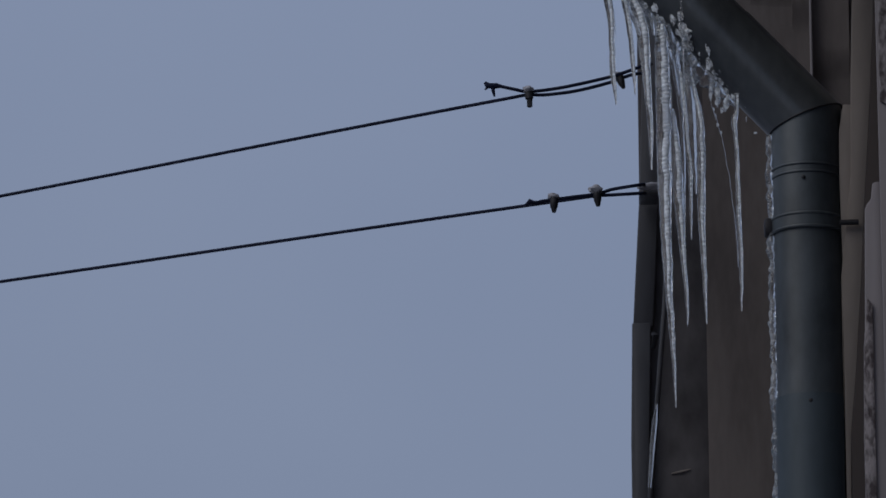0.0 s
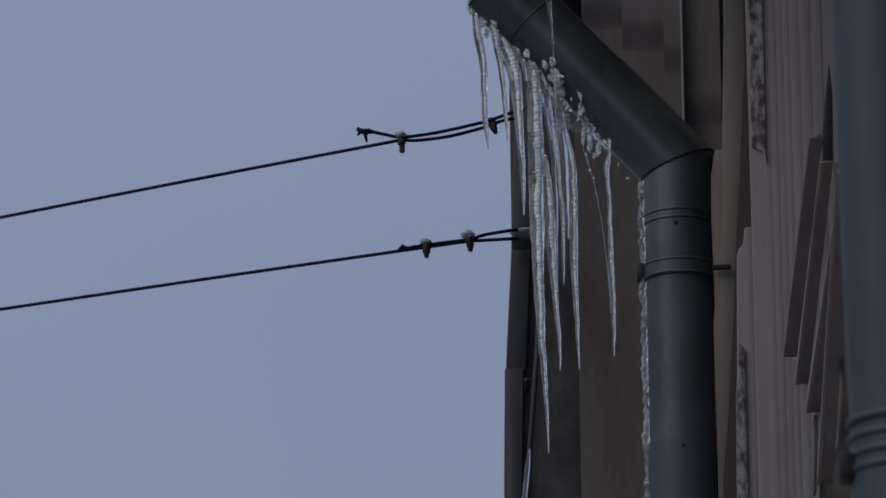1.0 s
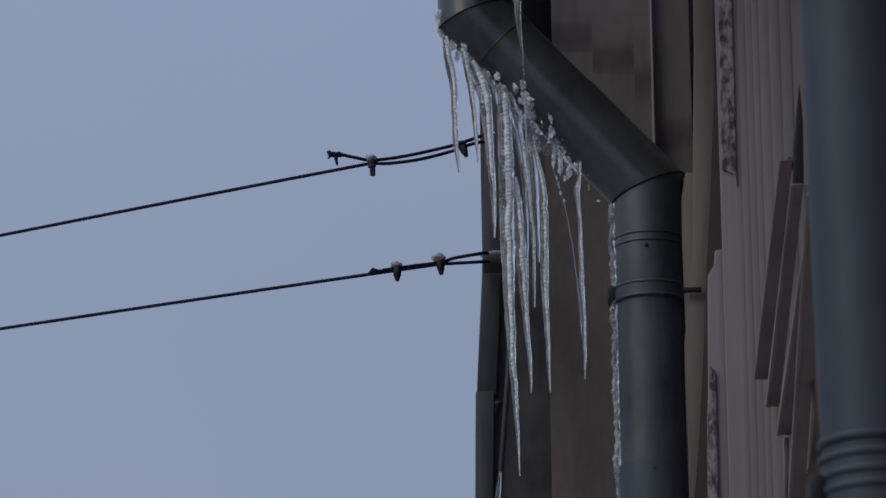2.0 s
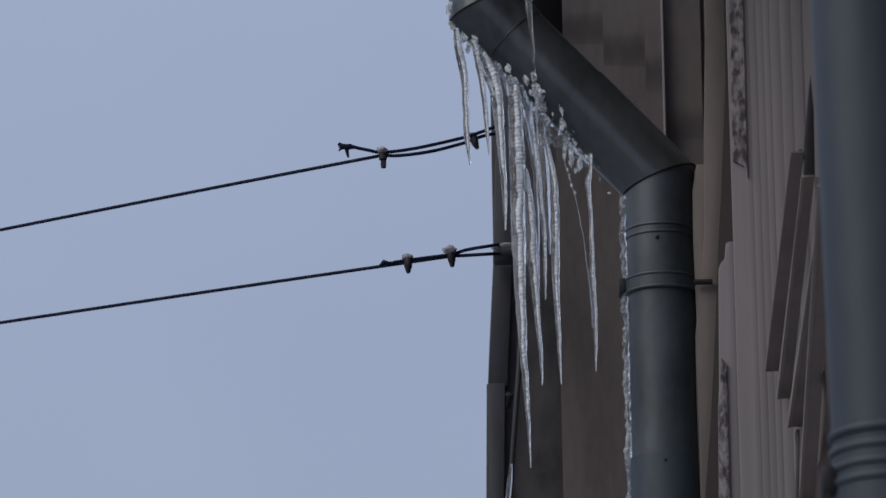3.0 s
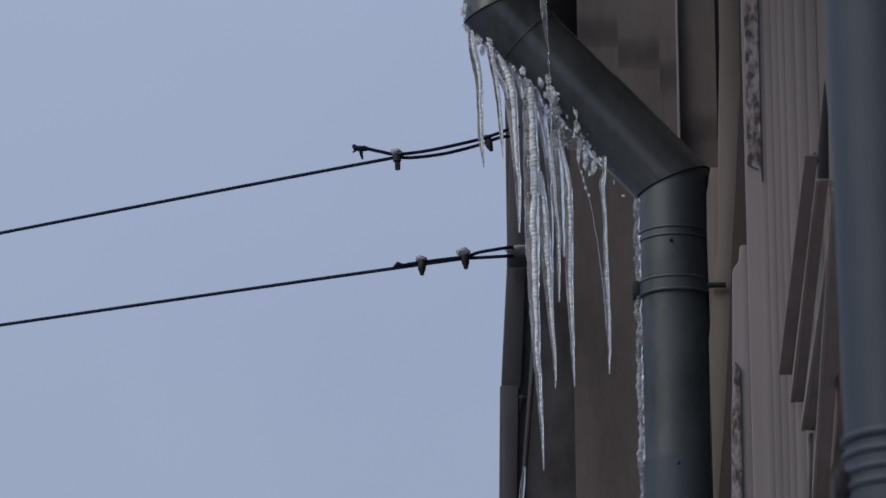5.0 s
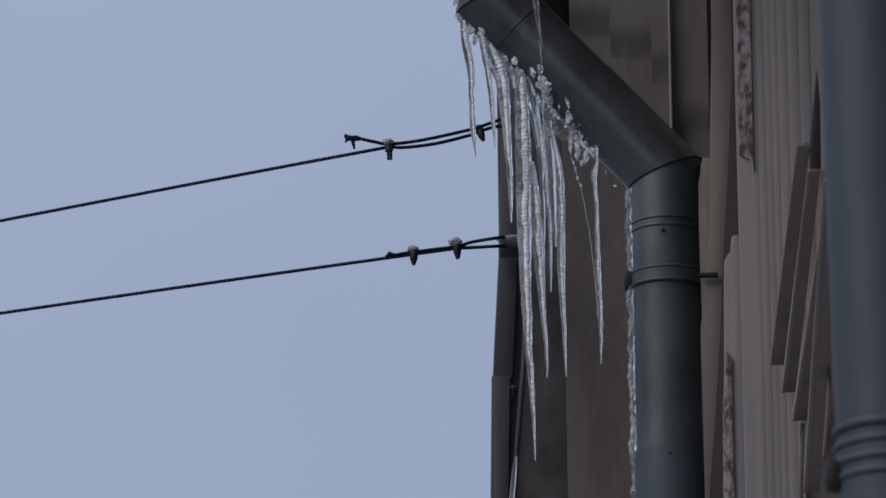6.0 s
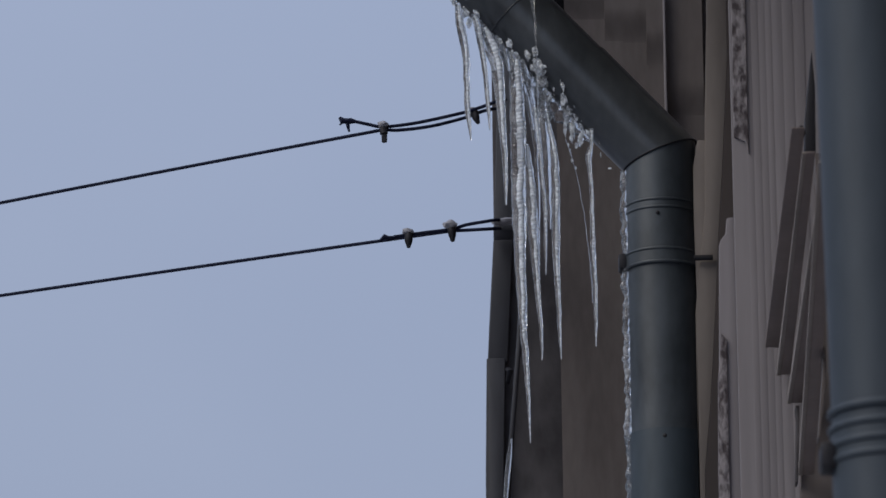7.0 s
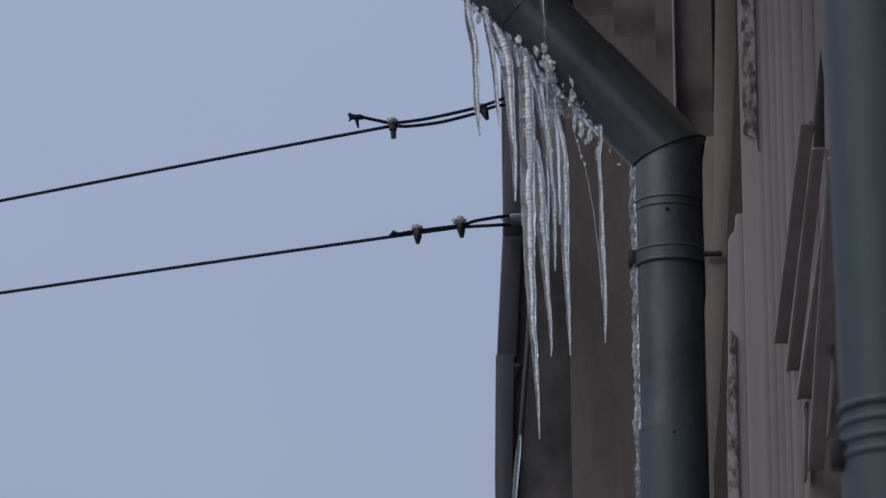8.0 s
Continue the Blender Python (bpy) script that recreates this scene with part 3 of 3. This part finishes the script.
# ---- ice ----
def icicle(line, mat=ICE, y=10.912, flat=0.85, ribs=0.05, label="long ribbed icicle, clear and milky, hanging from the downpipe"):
    """A hanging icicle through (x, z, width) at depth y, ringed by growth ribs; all but the clear ones have a white
    vein in front, standing in for the sky refracted on that side.
    """
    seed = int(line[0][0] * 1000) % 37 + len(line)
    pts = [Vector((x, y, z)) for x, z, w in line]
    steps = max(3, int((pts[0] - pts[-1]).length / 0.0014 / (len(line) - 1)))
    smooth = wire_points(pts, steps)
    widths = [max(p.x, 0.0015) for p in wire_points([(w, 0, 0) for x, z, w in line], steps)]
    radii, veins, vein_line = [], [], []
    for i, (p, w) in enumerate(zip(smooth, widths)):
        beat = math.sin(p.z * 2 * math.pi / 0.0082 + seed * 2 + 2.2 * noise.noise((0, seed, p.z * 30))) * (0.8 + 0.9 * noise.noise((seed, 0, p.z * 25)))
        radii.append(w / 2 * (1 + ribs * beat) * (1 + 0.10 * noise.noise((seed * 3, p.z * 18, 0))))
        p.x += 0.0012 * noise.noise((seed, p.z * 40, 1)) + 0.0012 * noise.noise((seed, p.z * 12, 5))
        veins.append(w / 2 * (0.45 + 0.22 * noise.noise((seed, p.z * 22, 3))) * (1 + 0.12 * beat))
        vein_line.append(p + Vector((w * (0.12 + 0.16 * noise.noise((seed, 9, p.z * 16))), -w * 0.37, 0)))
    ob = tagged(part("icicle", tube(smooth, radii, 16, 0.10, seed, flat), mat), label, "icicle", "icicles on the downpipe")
    # vein set off-centre so its white imitates the refracted highlight
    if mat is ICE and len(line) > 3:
        part("bright_vein", tube(vein_line[6:], veins[6:], 12, 0.25, seed + 5, flat), CORE, ob, "milky white vein standing in for refracted sky")
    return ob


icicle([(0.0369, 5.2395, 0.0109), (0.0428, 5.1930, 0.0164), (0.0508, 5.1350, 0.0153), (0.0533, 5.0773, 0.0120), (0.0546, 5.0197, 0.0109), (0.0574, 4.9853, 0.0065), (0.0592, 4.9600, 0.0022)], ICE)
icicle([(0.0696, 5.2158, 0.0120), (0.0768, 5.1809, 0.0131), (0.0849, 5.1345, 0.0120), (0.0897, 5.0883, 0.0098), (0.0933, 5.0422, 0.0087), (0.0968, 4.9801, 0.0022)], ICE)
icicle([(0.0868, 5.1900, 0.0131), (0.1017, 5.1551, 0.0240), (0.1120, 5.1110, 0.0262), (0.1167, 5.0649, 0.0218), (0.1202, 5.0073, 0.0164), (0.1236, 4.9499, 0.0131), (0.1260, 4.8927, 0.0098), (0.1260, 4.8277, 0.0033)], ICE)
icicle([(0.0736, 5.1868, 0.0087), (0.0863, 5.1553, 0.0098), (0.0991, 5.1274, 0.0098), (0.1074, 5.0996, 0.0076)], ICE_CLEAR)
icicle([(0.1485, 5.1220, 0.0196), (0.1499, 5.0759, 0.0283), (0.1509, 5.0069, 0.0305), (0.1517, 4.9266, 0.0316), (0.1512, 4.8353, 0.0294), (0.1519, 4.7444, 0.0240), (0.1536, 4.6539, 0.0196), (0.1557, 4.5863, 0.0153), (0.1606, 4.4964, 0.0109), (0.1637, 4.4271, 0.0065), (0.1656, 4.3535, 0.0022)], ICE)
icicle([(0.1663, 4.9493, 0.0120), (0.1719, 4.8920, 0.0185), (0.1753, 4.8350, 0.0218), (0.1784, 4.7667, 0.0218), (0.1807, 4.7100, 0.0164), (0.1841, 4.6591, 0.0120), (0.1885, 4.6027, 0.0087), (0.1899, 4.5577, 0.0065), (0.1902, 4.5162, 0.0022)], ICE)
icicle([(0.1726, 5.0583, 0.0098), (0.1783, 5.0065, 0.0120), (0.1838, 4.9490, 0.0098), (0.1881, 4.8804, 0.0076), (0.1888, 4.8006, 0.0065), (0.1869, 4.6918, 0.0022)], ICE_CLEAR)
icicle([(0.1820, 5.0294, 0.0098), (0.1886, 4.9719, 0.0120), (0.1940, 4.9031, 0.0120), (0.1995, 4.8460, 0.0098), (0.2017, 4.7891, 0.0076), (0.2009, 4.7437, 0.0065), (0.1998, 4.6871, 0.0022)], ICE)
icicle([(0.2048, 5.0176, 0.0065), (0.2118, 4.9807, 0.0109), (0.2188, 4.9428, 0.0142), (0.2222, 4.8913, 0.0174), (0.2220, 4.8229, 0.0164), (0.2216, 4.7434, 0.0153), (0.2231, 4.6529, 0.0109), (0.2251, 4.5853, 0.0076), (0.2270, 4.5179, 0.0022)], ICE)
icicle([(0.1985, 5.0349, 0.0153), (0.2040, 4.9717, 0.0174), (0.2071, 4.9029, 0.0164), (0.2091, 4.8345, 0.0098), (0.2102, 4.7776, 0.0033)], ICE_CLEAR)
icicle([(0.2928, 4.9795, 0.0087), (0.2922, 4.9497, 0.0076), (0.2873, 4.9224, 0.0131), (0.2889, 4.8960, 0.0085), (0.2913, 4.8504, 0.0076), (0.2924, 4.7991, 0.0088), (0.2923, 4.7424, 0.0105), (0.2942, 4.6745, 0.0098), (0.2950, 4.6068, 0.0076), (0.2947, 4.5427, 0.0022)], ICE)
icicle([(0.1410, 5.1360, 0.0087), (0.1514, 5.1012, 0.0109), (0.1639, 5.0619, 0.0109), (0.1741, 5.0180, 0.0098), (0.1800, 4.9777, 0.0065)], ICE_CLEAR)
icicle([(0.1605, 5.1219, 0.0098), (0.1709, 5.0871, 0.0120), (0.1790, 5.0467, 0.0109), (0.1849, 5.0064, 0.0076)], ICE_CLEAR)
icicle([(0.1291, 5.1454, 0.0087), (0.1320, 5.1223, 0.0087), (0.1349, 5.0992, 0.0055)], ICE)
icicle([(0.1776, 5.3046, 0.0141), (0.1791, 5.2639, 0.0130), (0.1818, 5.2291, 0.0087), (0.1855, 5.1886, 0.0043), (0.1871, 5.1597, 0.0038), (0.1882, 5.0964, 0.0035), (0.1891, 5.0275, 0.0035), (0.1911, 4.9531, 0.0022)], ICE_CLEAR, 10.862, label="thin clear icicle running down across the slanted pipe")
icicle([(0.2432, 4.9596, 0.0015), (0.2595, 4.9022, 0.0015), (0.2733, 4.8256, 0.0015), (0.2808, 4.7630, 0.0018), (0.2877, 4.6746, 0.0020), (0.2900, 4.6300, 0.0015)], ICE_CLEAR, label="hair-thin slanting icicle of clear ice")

# ---- crust of ice along the underside of the slanted pipe ----
crust = thing("ice_crust", "lumpy crust of clear and frosted ice clinging to the slanted pipe", "ice")
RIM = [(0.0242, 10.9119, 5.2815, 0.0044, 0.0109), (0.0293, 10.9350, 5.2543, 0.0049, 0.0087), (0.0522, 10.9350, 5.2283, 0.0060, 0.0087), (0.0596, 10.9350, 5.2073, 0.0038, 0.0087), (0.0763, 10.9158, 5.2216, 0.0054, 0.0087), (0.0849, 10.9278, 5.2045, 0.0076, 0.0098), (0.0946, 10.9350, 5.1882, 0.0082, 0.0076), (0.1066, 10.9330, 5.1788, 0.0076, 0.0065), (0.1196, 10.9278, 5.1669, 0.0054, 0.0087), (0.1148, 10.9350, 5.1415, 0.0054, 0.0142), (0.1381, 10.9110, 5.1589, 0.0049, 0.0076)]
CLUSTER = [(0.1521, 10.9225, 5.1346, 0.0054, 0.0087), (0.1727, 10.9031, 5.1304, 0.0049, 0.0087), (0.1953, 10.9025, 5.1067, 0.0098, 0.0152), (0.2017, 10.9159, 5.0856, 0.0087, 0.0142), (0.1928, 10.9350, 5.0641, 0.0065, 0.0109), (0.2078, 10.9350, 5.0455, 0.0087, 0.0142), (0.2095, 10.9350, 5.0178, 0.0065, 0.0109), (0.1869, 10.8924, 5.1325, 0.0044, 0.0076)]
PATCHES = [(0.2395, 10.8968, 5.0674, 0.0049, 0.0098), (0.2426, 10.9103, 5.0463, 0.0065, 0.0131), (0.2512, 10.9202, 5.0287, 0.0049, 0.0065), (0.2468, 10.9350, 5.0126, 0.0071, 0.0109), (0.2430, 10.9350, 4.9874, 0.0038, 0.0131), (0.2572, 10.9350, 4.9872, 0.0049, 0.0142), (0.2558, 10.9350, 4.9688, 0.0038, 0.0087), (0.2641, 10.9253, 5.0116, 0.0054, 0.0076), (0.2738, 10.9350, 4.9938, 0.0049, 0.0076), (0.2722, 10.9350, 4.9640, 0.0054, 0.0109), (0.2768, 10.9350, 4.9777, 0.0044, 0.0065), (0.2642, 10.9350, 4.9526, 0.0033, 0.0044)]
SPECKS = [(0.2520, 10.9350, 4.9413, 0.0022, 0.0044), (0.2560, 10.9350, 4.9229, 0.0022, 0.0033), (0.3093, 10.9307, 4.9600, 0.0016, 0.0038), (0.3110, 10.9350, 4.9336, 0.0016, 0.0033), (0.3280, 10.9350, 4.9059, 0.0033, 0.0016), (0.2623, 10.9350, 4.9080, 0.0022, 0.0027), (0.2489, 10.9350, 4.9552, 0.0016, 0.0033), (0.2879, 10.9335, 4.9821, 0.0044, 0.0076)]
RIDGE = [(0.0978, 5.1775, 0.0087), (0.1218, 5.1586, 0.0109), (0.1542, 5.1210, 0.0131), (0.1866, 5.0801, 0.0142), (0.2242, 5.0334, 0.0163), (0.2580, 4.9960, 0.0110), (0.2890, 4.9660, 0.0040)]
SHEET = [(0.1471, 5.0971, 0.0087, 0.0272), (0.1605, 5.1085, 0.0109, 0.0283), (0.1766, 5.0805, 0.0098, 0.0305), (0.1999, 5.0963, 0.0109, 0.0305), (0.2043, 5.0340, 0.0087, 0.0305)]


def flake(x, y, z, rx, rz, seed, mat):
    """A ragged, flattened scab of frost: lumps grown into one another."""
    rough, whole = random.Random(seed), []
    for j in range(3):
        b = bmesh.new()
        bmesh.ops.create_icosphere(b, subdivisions=3, radius=1)
        size = (1.0, 0.62, 0.5)[j]
        cx, cz = (0, 0) if j == 0 else (rough.uniform(-0.8, 0.8) * rx, rough.uniform(-0.9, 0.9) * rz)
        for v in b.verts:
            q = v.co + Vector((seed * 5.1, j * 3.3, seed))
            k = size * (1 + 0.75 * noise.noise(q * 1.6) + 0.65 * noise.noise(q * 4.2))
            v.co = Vector((x + cx + v.co.x * rx * k, y + v.co.y * min(rx, rz) * 0.55 * k, z + cz + v.co.z * rz * k))
        whole.append(b)
    return part("lump", merge(*whole), mat, crust, smooth=False)


for i, (x, y, z, rx, rz) in enumerate(RIM + CLUSTER):
    flake(x, y, z, rx * 1.2, rz * 1.15, i, FROST)
for i, (x, y, z, rx, rz) in enumerate(PATCHES + SPECKS):
    flake(x, y, z, rx * 0.85, rz * 1.1, i + 30, FROST)
# crumbs of frost scattered over the underside of the slanted pipe
scatter, below = random.Random(12), Vector((slant.z, 0, -slant.x))
for i in range(56):
    turn = radians(scatter.triangular(0, 40, 8))
    spot = U + slant * (scatter.uniform(0.10, 0.215) if i % 2 else scatter.uniform(0.235, 0.345)) + (below * math.cos(turn) + Vector((0, -math.sin(turn), 0))) * AR
    size = scatter.uniform(0.0012, 0.0036)
    flake(spot.x, spot.y, spot.z, size, size * scatter.uniform(1.0, 2.6), i + 100, FROST)
for i, (x, z, rx, rz) in enumerate(SHEET):
    part("sheet", ball((x, 10.94, z), 1.0, (rx, 0.008, rz), 0.5, i + 60, 4), ICE_CLEAR, crust, "lobe of clear ice")
ridge_line = wire_points([(x, 10.945, z) for x, z, r in RIDGE], 12)
ridge_size = [p.x for p in wire_points([(r, 0, 0) for x, z, r in RIDGE], 12)]
part("ridge", tube(ridge_line, [r * (1 + 0.35 * noise.noise((3, i * 0.35, 7))) for i, r in enumerate(ridge_size)], 16, 0.35, 11, 0.9), ICE_CLEAR, crust, "clear ice frozen to the underside")

pipe_ice = thing("ice_streak", "rough streak of rime ice frozen down the side of the downpipe", "ice")
zs = [4.9009 - 0.0025 * i for i in range(480)]
part("streak", tube([(LX - AR - 0.001 + 0.004 * noise.noise((0, 3, z * 20)) + 0.002 * noise.noise((5, 3, z * 80)), AY - 0.012, z) for z in zs], [0.0068 + 0.0028 * noise.noise((1, 8, z * 30)) + 0.0022 * noise.noise((4, 2, z * 110)) for z in zs], 14, 0.5, 21), RIME, pipe_ice)
